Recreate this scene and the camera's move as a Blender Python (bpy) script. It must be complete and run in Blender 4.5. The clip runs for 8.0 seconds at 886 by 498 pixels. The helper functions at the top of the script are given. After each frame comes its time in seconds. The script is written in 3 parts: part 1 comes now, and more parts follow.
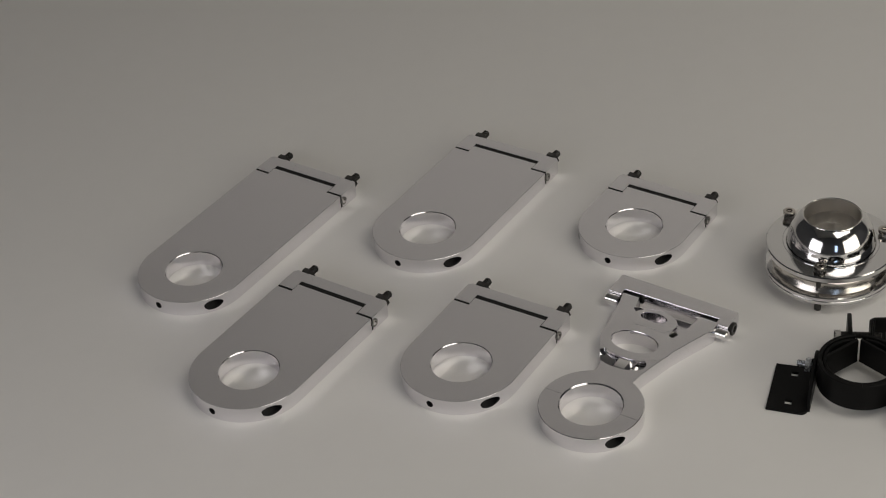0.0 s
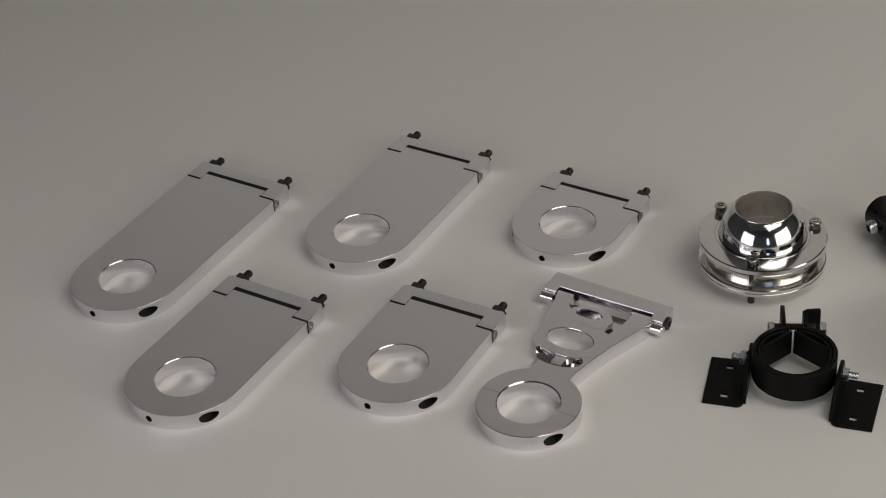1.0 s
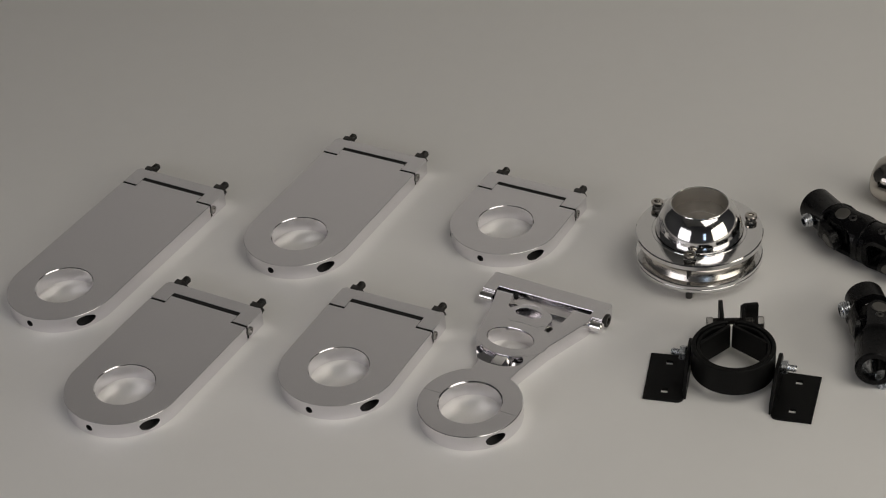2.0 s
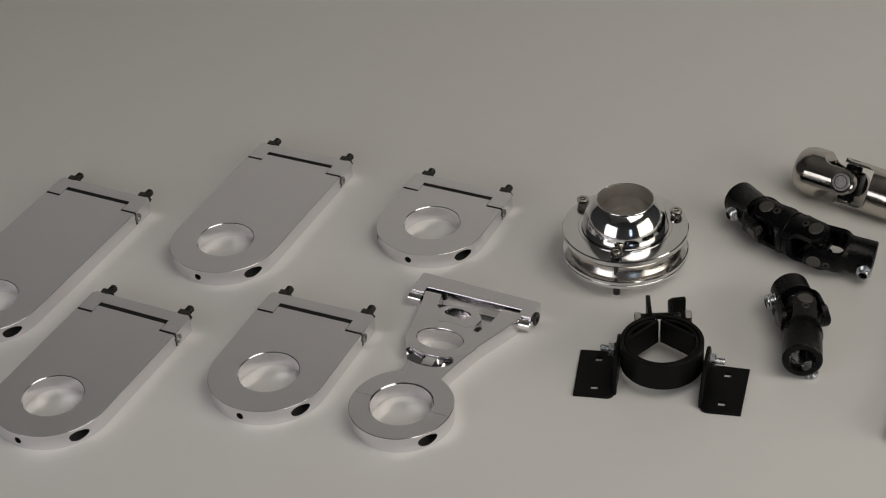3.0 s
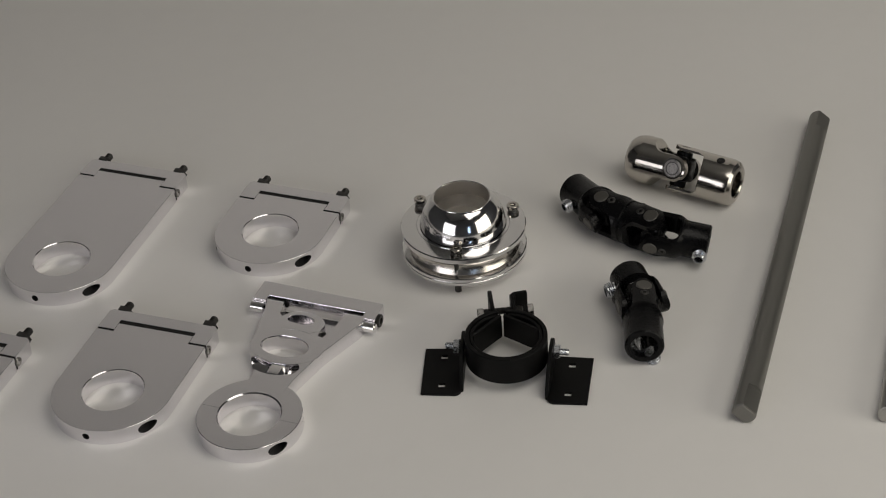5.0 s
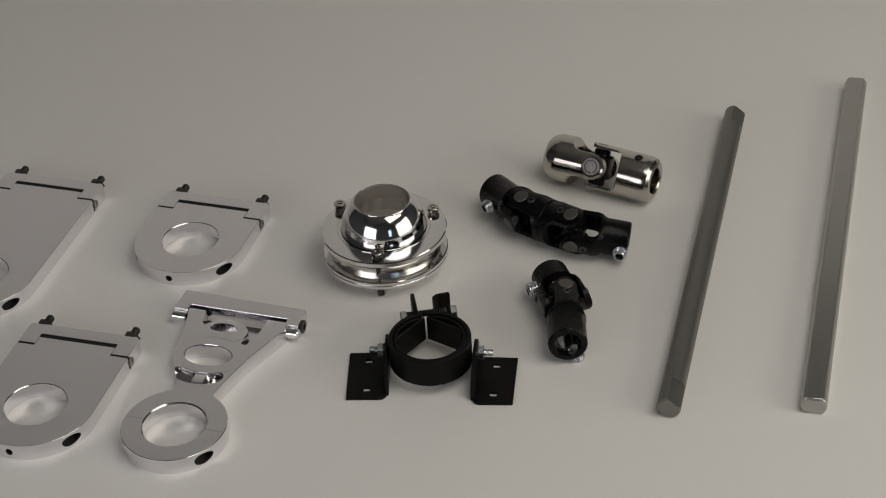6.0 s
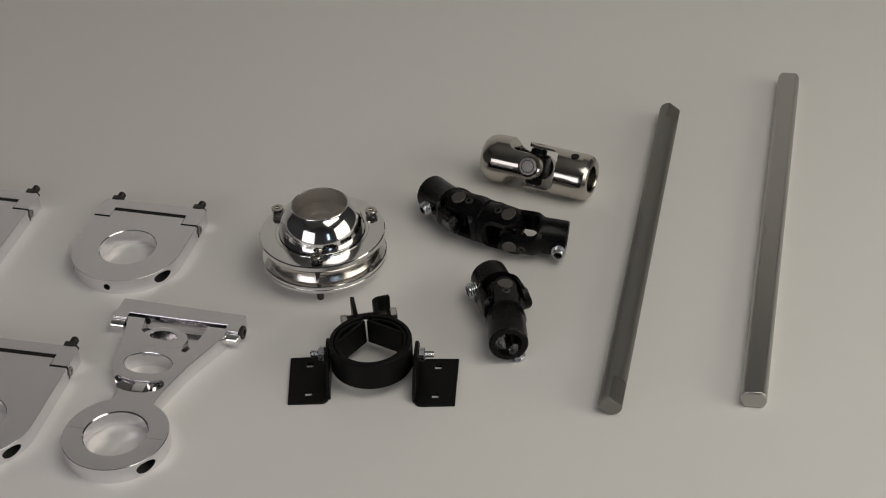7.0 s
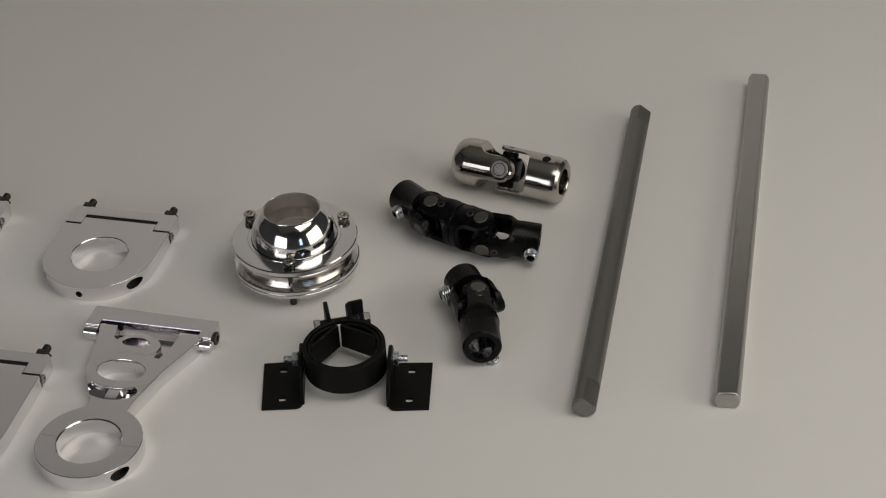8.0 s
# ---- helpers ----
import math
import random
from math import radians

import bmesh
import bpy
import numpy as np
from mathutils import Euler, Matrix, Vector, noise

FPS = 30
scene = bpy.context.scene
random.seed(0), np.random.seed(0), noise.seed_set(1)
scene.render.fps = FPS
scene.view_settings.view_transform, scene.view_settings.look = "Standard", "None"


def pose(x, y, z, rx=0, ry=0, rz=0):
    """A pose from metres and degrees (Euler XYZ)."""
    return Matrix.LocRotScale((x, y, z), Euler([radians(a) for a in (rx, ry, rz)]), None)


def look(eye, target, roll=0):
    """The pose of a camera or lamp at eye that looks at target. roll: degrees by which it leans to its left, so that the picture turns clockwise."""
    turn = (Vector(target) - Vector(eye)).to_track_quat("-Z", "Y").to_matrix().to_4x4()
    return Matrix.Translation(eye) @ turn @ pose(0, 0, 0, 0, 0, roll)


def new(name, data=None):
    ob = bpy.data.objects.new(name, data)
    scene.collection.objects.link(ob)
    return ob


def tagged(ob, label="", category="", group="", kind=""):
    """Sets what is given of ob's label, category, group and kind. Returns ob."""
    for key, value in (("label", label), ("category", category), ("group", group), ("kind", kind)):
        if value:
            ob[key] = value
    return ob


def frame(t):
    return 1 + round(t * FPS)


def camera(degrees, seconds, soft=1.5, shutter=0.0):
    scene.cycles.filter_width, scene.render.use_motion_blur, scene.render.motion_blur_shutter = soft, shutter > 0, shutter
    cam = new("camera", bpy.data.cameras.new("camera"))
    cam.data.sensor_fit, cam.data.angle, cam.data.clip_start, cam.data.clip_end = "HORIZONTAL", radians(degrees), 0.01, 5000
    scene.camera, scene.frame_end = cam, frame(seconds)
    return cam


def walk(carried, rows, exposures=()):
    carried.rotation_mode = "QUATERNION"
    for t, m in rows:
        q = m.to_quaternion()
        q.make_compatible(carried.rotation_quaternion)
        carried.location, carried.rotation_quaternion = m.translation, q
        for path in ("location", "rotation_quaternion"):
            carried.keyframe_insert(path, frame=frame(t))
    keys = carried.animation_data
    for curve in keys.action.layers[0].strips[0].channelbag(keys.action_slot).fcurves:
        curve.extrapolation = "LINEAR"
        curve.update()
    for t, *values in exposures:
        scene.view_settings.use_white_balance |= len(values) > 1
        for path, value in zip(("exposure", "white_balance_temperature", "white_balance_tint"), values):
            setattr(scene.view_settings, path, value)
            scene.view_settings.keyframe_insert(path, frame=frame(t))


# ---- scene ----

EYE = (0.0, -1.3795, 1.0005)
cam = camera(26.3, 8.0, soft=1.1)
PATH = [
    (0.0, (-0.2544, -0.0183, 0.0144), -4.66),
    (0.5, (-0.2248, -0.0142, 0.0128), -4.60),
    (1.0, (-0.1960, -0.0109, 0.0112), -4.56),
    (1.5, (-0.1689, -0.0081, 0.0101), -4.49),
    (3.0, (-0.0761, -0.0030, 0.0058), -4.24),
    (3.5, (-0.0375, -0.0027, 0.0040), -4.16),
    (4.0, (0.0000, -0.0033, 0.0024), -4.06),
    (4.5, (0.0332, -0.0049, 0.0008), -3.97),
    (6.0, (0.1373, -0.0135, -0.0021), -3.73),
    (6.5, (0.1692, -0.0176, -0.0028), -3.63),
    (7.0, (0.1916, -0.0210, -0.0035), -3.58),
    (7.5, (0.2068, -0.0235, -0.0037), -3.56),
    (8.0, (0.2162, -0.0237, -0.0020), -3.53),
]
walk(cam, [(t, look(EYE, target, roll)) for t, target, roll in PATH])

# ---- light: a dim room, two soft panels in front of the table and a small window ----
world = bpy.data.worlds.new("room_air")
scene.world = world
world.use_nodes = True
world.node_tree.nodes["Background"].inputs[0].default_value = (0.8, 0.85, 1.0, 1)
world.node_tree.nodes["Background"].inputs[1].default_value = 0.05


def soft_panel(name, eye, target, wide, high, watts, colour):
    data = bpy.data.lights.new(name, "AREA")
    data.shape, data.size, data.size_y, data.energy, data.color = "RECTANGLE", wide, high, watts, colour
    ob = new(name, data)
    ob.matrix_world = look(eye, target)
    return ob


soft_panel("soft_panel_left", (-1.08, -1.26, 0.46), (0.1, 0.05, 0.25), 0.98, 0.86, 5.7, (0.985, 0.955, 0.975))
soft_panel("soft_panel_right", (1.56, -1.08, 0.54), (0.15, 0.0, 0.25), 1.42, 1.04, 11.0, (1.0, 0.945, 0.82))
soft_panel("small_window", (0.62, -2.72, 0.75), (0.1, 0.0, 0.4), 0.30, 0.8, 1.5, (0.55, 0.72, 1.0))
soft_panel("ceiling_light", (0.88, -0.82, 1.75), (0.62, -0.52, 0), 1.6, 1.15, 13.1, (1.0, 0.952, 0.87))

scene.cycles.caustics_reflective, scene.cycles.blur_glossy = True, 0.0

# ---- materials ----


def material(name, colour, rough, metal=0.0, grain=400.0, bump=0.02, tint=0.06, rough_spread=0.08, stretch=(1, 1, 1), coat=0.0, sheen=0.5, wave=0.0):
    """A principled surface with fine and coarse variation of colour, gloss and relief."""
    mat = bpy.data.materials.new(name)
    mat.use_nodes = True
    nodes, links = mat.node_tree.nodes, mat.node_tree.links
    shader = nodes["Principled BSDF"]
    shader.inputs["Metallic"].default_value = metal
    shader.inputs["Coat Weight"].default_value = coat
    shader.inputs["Specular IOR Level"].default_value = sheen
    coord, mapping = nodes.new("ShaderNodeTexCoord"), nodes.new("ShaderNodeMapping")
    mapping.inputs["Scale"].default_value = stretch
    links.new(coord.outputs["Object"], mapping.inputs[0])
    fine, coarse = nodes.new("ShaderNodeTexNoise"), nodes.new("ShaderNodeTexNoise")
    fine.inputs["Scale"].default_value, fine.inputs["Detail"].default_value = grain, 6
    coarse.inputs["Scale"].default_value, coarse.inputs["Detail"].default_value = grain / 18, 3
    links.new(mapping.outputs[0], fine.inputs["Vector"])
    links.new(mapping.outputs[0], coarse.inputs["Vector"])
    both = nodes.new("ShaderNodeMath")
    both.operation = "MULTIPLY_ADD"
    both.inputs[1].default_value = 0.5
    half = nodes.new("ShaderNodeMath")
    half.operation = "MULTIPLY"
    half.inputs[1].default_value = 0.5
    links.new(coarse.outputs["Fac"], half.inputs[0])
    links.new(fine.outputs["Fac"], both.inputs[0])
    links.new(half.outputs[0], both.inputs[2])
    ramp = nodes.new("ShaderNodeMixRGB")
    ramp.inputs[1].default_value = (*[c * (1 - tint) for c in colour], 1)
    ramp.inputs[2].default_value = (*[min(1, c * (1 + tint)) for c in colour], 1)
    links.new(both.outputs[0], ramp.inputs[0])
    links.new(ramp.outputs[0], shader.inputs["Base Color"])
    gloss = nodes.new("ShaderNodeMapRange")
    gloss.inputs["From Min"].default_value, gloss.inputs["From Max"].default_value = 0.3, 0.7
    gloss.inputs["To Min"].default_value = max(0.02, rough - rough_spread)
    gloss.inputs["To Max"].default_value = rough + rough_spread
    links.new(both.outputs[0], gloss.inputs["Value"])
    links.new(gloss.outputs["Result"], shader.inputs["Roughness"])
    if bump:
        relief = nodes.new("ShaderNodeBump")
        relief.inputs["Strength"].default_value, relief.inputs["Distance"].default_value = bump, 0.001
        links.new(fine.outputs["Fac"], relief.inputs["Height"])
        links.new(relief.outputs[0], shader.inputs["Normal"])
        if wave:
            swell, hollow = nodes.new("ShaderNodeTexNoise"), nodes.new("ShaderNodeBump")
            swell.inputs["Scale"].default_value, swell.inputs["Detail"].default_value = 38, 1.5
            hollow.inputs["Strength"].default_value, hollow.inputs["Distance"].default_value = wave, 0.004
            links.new(coord.outputs["Object"], swell.inputs["Vector"])
            links.new(swell.outputs["Fac"], hollow.inputs["Height"])
            links.new(hollow.outputs[0], relief.inputs["Normal"])
    return mat


PAPER = material("white_paper", (0.78, 0.765, 0.745), 0.62, grain=45, bump=0.03, tint=0.035)
WALL = material("dim_wall_paint", (0.16, 0.165, 0.18), 0.8, grain=30, bump=0.05)
CEILING = material("ceiling_paint", (0.5, 0.5, 0.49), 0.85, grain=30, bump=0.05)
FLOOR = material("dark_floor", (0.06, 0.06, 0.065), 0.6, grain=40, bump=0.05)
ALUMINIUM = material("polished_aluminium", (0.82, 0.805, 0.83), 0.15, 1.0, grain=900, bump=0.01, tint=0.03, rough_spread=0.03, wave=0.10)
MIRROR = material("mirror_polished_aluminium", (0.78, 0.775, 0.775), 0.10, 1.0, grain=500, bump=0.004, tint=0.03, rough_spread=0.02)
WAIST = material("turned_waist_aluminium", (0.66, 0.625, 0.58), 0.20, 1.0, grain=700, bump=0.02, tint=0.05, rough_spread=0.05, stretch=(1, 1, 8))
SATIN = material("satin_turned_aluminium", (0.74, 0.71, 0.67), 0.42, 1.0, grain=900, bump=0.03, tint=0.05, stretch=(1, 1, 6))
NICKEL = material("polished_nickel", (0.56, 0.53, 0.49), 0.15, 1.0, grain=600, bump=0.008, tint=0.04, rough_spread=0.03)
BLACK = material("black_oxide_steel", (0.0030, 0.0030, 0.0034), 0.27, 0.0, grain=700, bump=0.05, tint=0.3, rough_spread=0.09, sheen=0.16)
PAINT = material("black_powder_coat", (0.004, 0.004, 0.004), 0.42, 0.0, grain=1500, bump=0.10, tint=0.3, rough_spread=0.08, sheen=0.12)
PIN = material("ground_pin_steel", (0.115, 0.11, 0.10), 0.4, 0.7, grain=900, bump=0.04, tint=0.2)
BOLT = material("dark_screw_steel", (0.06, 0.058, 0.055), 0.35, 0.8, grain=900, bump=0.05, tint=0.2)
POLISH = material("polished_cast_aluminium", (0.86, 0.85, 0.85), 0.12, 1.0, grain=700, bump=0.01, tint=0.03, rough_spread=0.03)
SCREW = material("dull_screw_steel", (0.27, 0.26, 0.25), 0.3, 1.0, grain=900, bump=0.05, tint=0.15)
# Near-black standing in for the shade inside slots, joints and drilled holes.
RECESS_SHADE = material("recess_shade", (0.015, 0.015, 0.015), 0.7, 0.0, grain=800, bump=0.05, tint=0.2, sheen=0.2)
ZINC = material("zinc_plated_steel", (0.62, 0.64, 0.67), 0.26, 1.0, grain=800, bump=0.03, tint=0.1)
STEEL = material("raw_cold_rolled_steel", (0.25, 0.245, 0.23), 0.48, 1.0, grain=500, bump=0.04, tint=0.12, stretch=(0.06, 1, 1))
BRIGHT_STEEL = material("bright_drawn_steel", (0.44, 0.435, 0.415), 0.33, 1.0, grain=500, bump=0.04, tint=0.08, stretch=(0.06, 1, 1))

# ---- mesh tools ----


def finish(bm, angle=32):
    """Outward normals, smooth faces and sharp edges."""
    bmesh.ops.recalc_face_normals(bm, faces=bm.faces)
    for face in bm.faces:
        face.smooth = True
    for edge in bm.edges:
        flat = any(len(face.verts) > 4 for face in edge.link_faces)
        edge.smooth = len(edge.link_faces) == 2 and not flat and edge.calc_face_angle(0) < radians(angle)
    return bm


def part(name, bm, mat, parent=None, label="", m=None):
    """Links a bmesh as one mesh object under a thing or a part."""
    mesh = bpy.data.meshes.new(name)
    finish(bm).to_mesh(mesh)
    bm.free()
    mesh.materials.append(mat)
    ob = new(name, mesh)
    ob.parent = parent
    if m is not None:
        ob.matrix_basis = m
    if label:
        tagged(ob, label)
    return ob


def thing(name, m, label, category, group=""):
    ob = new(name)
    ob.empty_display_size = 0.02
    ob.matrix_basis = m
    return tagged(ob, label, category, group)


def prism(outline, z0, z1, bevel=0.0, segments=2):
    """A solid over an outline in the xy plane, with its rims rounded."""
    bm = bmesh.new()
    low = [bm.verts.new((x, y, z0)) for x, y in outline]
    top = [bm.verts.new((x, y, z1)) for x, y in outline]
    count = len(outline)
    bm.faces.new(low[::-1])
    bm.faces.new(top)
    for i in range(count):
        bm.faces.new((low[i], low[(i + 1) % count], top[(i + 1) % count], top[i]))
    bmesh.ops.recalc_face_normals(bm, faces=bm.faces)
    if bevel:
        rims = [e for e in bm.edges if abs(e.verts[0].co.z - e.verts[1].co.z) < 1e-7]
        bmesh.ops.bevel(bm, geom=rims, offset=bevel, segments=segments, profile=0.5, affect="EDGES", clamp_overlap=True)
    return bm


def lathe(profile, steps=48, axis="Z"):
    """A solid turned from (radius, height) pairs; closed at both ends where the radius is 0, a ring where the profile closes."""
    bm = bmesh.new()
    rings = []
    for r, h in profile:
        if r < 1e-7:
            rings.append([bm.verts.new((0, 0, h))])
        else:
            rings.append([bm.verts.new((r * math.cos(math.tau * i / steps), r * math.sin(math.tau * i / steps), h)) for i in range(steps)])
    closed = profile[0][0] > 1e-7 and profile[-1][0] > 1e-7
    pairs = list(zip(rings, rings[1:])) + ([(rings[-1], rings[0])] if closed else [])
    for a, b in pairs:
        for i in range(steps):
            j = (i + 1) % steps
            corners = [a[i % len(a)], a[j % len(a)], b[j % len(b)], b[i % len(b)]]
            corners = list(dict.fromkeys(corners))
            if len(corners) > 2:
                bm.faces.new(corners)
    bmesh.ops.recalc_face_normals(bm, faces=bm.faces)
    if axis == "X":
        bm.transform(pose(0, 0, 0, 0, 90, 0))
    if axis == "Y":
        bm.transform(pose(0, 0, 0, -90, 0, 0))
    return bm


def rod(r, length, steps=24, axis="Z", edge=0.0):
    e = edge or r * 0.12
    return lathe([(0, 0), (r - e, 0), (r, e), (r, length - e), (r - e, length), (0, length)], steps, axis)


def box(x0, x1, y0, y1, z0, z1, bevel=0.0):
    bm = bmesh.new()
    bmesh.ops.create_cube(bm, size=1, matrix=Matrix.Translation(((x0 + x1) / 2, (y0 + y1) / 2, (z0 + z1) / 2)) @ Matrix.Diagonal((x1 - x0, y1 - y0, z1 - z0, 1)))
    if bevel:
        bmesh.ops.bevel(bm, geom=list(bm.edges), offset=bevel, segments=2, profile=0.5, affect="EDGES", clamp_overlap=True)
    return bm


def moved(bm, m):
    bm.transform(m)
    return bm


def joined(*parts):
    """Several closed solids in one bmesh."""
    out = parts[0]
    for bm in parts[1:]:
        mesh = bpy.data.meshes.new("piece")
        bm.to_mesh(mesh)
        bm.free()
        out.from_mesh(mesh)
        bpy.data.meshes.remove(mesh)
    return out


def carve(bm, cutters, way="DIFFERENCE"):
    """Solid minus (or cut down to) the cutters, as a new bmesh."""
    def temporary(shape):
        mesh = bpy.data.meshes.new("blank")
        bmesh.ops.recalc_face_normals(shape, faces=shape.faces)
        shape.to_mesh(mesh)
        shape.free()
        return new("blank", mesh)
    base = temporary(bm)
    tools = [temporary(c) for c in cutters]
    for tool in tools:
        cutting = base.modifiers.new("cut", "BOOLEAN")
        cutting.operation, cutting.object, cutting.solver = way, tool, "EXACT"
    graph = bpy.context.evaluated_depsgraph_get()
    graph.update()
    result = base.evaluated_get(graph).to_mesh()
    out = bmesh.new()
    out.from_mesh(result)
    for ob in (base, *tools):
        mesh = ob.data
        bpy.data.objects.remove(ob)
        bpy.data.meshes.remove(mesh)
    bmesh.ops.remove_doubles(out, verts=out.verts, dist=1e-6)
    bmesh.ops.dissolve_degenerate(out, edges=out.edges, dist=1e-6)
    return out


def arc(cx, cy, r, a0, a1, steps):
    return [(cx + r * math.cos(radians(a0 + (a1 - a0) * i / steps)), cy + r * math.sin(radians(a0 + (a1 - a0) * i / steps))) for i in range(steps + 1)]


def bore(r, z0, z1, chamfer, steps=56):
    """A cutter for a round hole with its two rims broken."""
    return lathe([(0, z0 - 0.002), (r + chamfer + 0.002, z0 - 0.002), (r, z0 + chamfer), (r, z1 - chamfer), (r + chamfer + 0.002, z1 + 0.002), (0, z1 + 0.002)], steps)


def bore_like(cx, cy, a, b):
    """A cutter for an oval hole with its upper rim broken."""
    return moved(lathe([(0, -0.01), (1.0, -0.01), (1.0, T - 0.0007), (1.12, T + 0.0020), (0, T + 0.0020)], 64), pose(cx, cy, 0) @ Matrix.Diagonal((a, b, 1, 1)))


def hexagon(r, h0, h1):
    return prism([(r * math.cos(math.tau * i / 6), r * math.sin(math.tau * i / 6)) for i in range(6)], h0, h1, r * 0.08, 1)


def thread(r, length, pitch, steps=18):
    """A threaded shank as a stack of ridges."""
    profile = [(0, 0)]
    h = 0.0
    while h + pitch < length:
        profile += [(r * 0.86, h), (r, h + pitch / 2)]
        h += pitch
    profile += [(r * 0.86, h), (r * 0.7, length), (0, length)]
    return lathe(profile, steps)


def socket_head(r, h):
    """A cap screw's head with a hexagonal socket, its top at h."""
    head = lathe([(0, 0), (r, 0), (r, h * 0.85), (r * 0.88, h), (0, h)], 28)
    return carve(head, [hexagon(r * 0.55, h * 0.35, h + 0.01)])


# ---- the setting ----


def sheet_backdrop():
    """White paper that lies flat and sweeps up behind the things."""
    ys = [(-0.72, 0.0), (0.80, 0.0)]
    ys += [(0.80 + 0.45 * math.sin(radians(a)), 0.45 - 0.45 * math.cos(radians(a))) for a in range(6, 85, 6)]
    ys += [(ys[-1][0] + 0.015, 0.9), (ys[-1][0] + 0.05, 1.9)]
    bm = bmesh.new()
    xs = (-1.7, 2.0)
    under = [(y + 0.0006, z - 0.0028) for y, z in ys]
    rows = [[bm.verts.new((x, y, z)) for y, z in ys] + [bm.verts.new((x, y, z)) for y, z in under[::-1]] for x in xs]
    count = len(rows[0])
    for i in range(count):
        bm.faces.new((rows[0][i], rows[0][(i + 1) % count], rows[1][(i + 1) % count], rows[1][i]))
    bm.faces.new(rows[0])
    bm.faces.new(rows[1][::-1])
    return tagged(part("backdrop", bm, PAPER), "seamless white paper sweep curving up behind the parts", "backdrop", kind="structure")


sheet_backdrop()
tagged(part("floor", box(-2.6, 2.8, -2.8, 1.7, -0.09, -0.003), FLOOR), "dark plain floor under the white paper", "floor", kind="structure")
tagged(part("wall_north", box(-2.6, 2.8, 1.7, 1.8, -0.09, 2.7), WALL), "dim plain painted wall", "wall", kind="structure")
tagged(part("wall_south", box(-2.6, 2.8, -2.9, -2.8, -0.09, 2.7), WALL), "dim plain painted wall", "wall", kind="structure")
tagged(part("wall_west", box(-2.7, -2.6, -2.9, 1.8, -0.09, 2.7), WALL), "dim plain painted wall", "wall", kind="structure")
tagged(part("wall_east", box(2.8, 2.9, -2.9, 1.8, -0.09, 2.7), WALL), "dim plain painted wall", "wall", kind="structure")
tagged(part("ceiling", box(-2.7, 2.9, -2.9, 1.8, 2.7, 2.78), CEILING), "pale plain ceiling", "ceiling", kind="structure")

# ---- flat column drops ----
T = 0.0145
HALF = 0.0505


def column_drop(m, reach, label):
    """A flat bracket: a plate with a round end and a bore, and a clamp cap bolted on behind a slot."""
    drop = thing("column_drop", m, label, "steering column drop", "polished flat column drops")
    outline = [(-HALF, -0.0112), (-0.0348, -0.0112), (-0.0348, -0.0006), (0.0348, -0.0006), (0.0348, -0.0112), (HALF, -0.0112)]
    outline += arc(0, -reach, HALF, 0, -180, 56)
    blank = prism(outline[::-1], 0, T, 0.00016, 1)
    span = 0.0425
    front = -reach - math.sqrt(HALF * HALF - span * span)

    def drilled(u, v, r, deep):
        return moved(rod(r, deep + 0.02, 28, "Y", 0.0002), pose(u, v - 0.02, T * 0.5))
    holes = (("set_screw_hole_shade", 0.0, -reach - HALF, 0.0031, 0.013), ("bolt_hole_shade", span, front, 0.0047, 0.018), ("bolt_hole_shade", -span, front, 0.0040, 0.018))
    plate = carve(blank, [moved(bore(0.0254, 0, T, 0.0006, 72), pose(0, -reach, 0))] + [drilled(u, v, r, deep) for _, u, v, r, deep in holes])
    body = part("plate", plate, ALUMINIUM, drop)
    # A black sleeve in each hole stands for the shade inside it.
    for name, u, v, r, deep in holes:
        sleeve = lathe([(r * 0.985, 0.0), (r * 0.985, deep + 0.02), (r * 0.86, deep + 0.02), (r * 0.86, 0.0)], 24, "Y")
        sleeve = joined(sleeve, rod(r * 0.985, 0.001, 24, "Y"))
        sleeve = moved(sleeve, pose(u, v + deep, T * 0.5, 0, 0, 180))
        sleeve = carve(sleeve, [moved(lathe([(0, -0.01), (HALF - 0.0004, -0.01), (HALF - 0.0004, 0.03), (0, 0.03)], 80), pose(0, -reach, 0))], "INTERSECT")
        part(name, sleeve, RECESS_SHADE, body, "dark sleeve standing for the shade inside the drilled hole")
    cap_outline = [(-HALF, -0.0090), (-0.0349, -0.0090), (-0.0349, 0.0040), (0.0349, 0.0040), (0.0349, -0.0090), (HALF, -0.0090), (HALF, 0.0135), (HALF - 0.003, 0.0165), (-HALF + 0.003, 0.0165), (-HALF, 0.0135)]
    cap = part("clamp_cap", prism(cap_outline, 0, T, 0.0002, 1), ALUMINIUM, drop)
    # Black filler strips put the shade of the slot and joints into colour.
    part("slot_shade", box(-0.0347, 0.0347, -0.0005, 0.0039, 0.001, T - 0.00015), RECESS_SHADE, drop, "dark strip standing for the shade in the slot")
    for u0, u1 in ((-HALF + 0.0006, -0.0350), (0.0350, HALF - 0.0006)):
        part("joint_shade", box(u0, u1, -0.0111, -0.0091, 0.001, T - 0.00015), RECESS_SHADE, drop, "dark strip standing for the shade in the joint")
    for u in (-0.040, 0.040):
        stud = part("stud", moved(thread(0.0035, 0.0165, 0.0012), pose(u, 0.0155, 0.0098, -90)), BOLT, drop, "dark threaded stud end")
        part("nut", moved(hexagon(0.0074, 0, 0.0058), pose(u, 0.0162, 0.0090, -90)), BOLT, stud, "dark hexagon nut")
    screw = moved(socket_head(0.0040, 0.0022), pose(HALF - 0.0010, -0.0068, 0.0075, 0, 90))
    part("side_screw", screw, SCREW, cap, "socket screw in the side")
    return drop


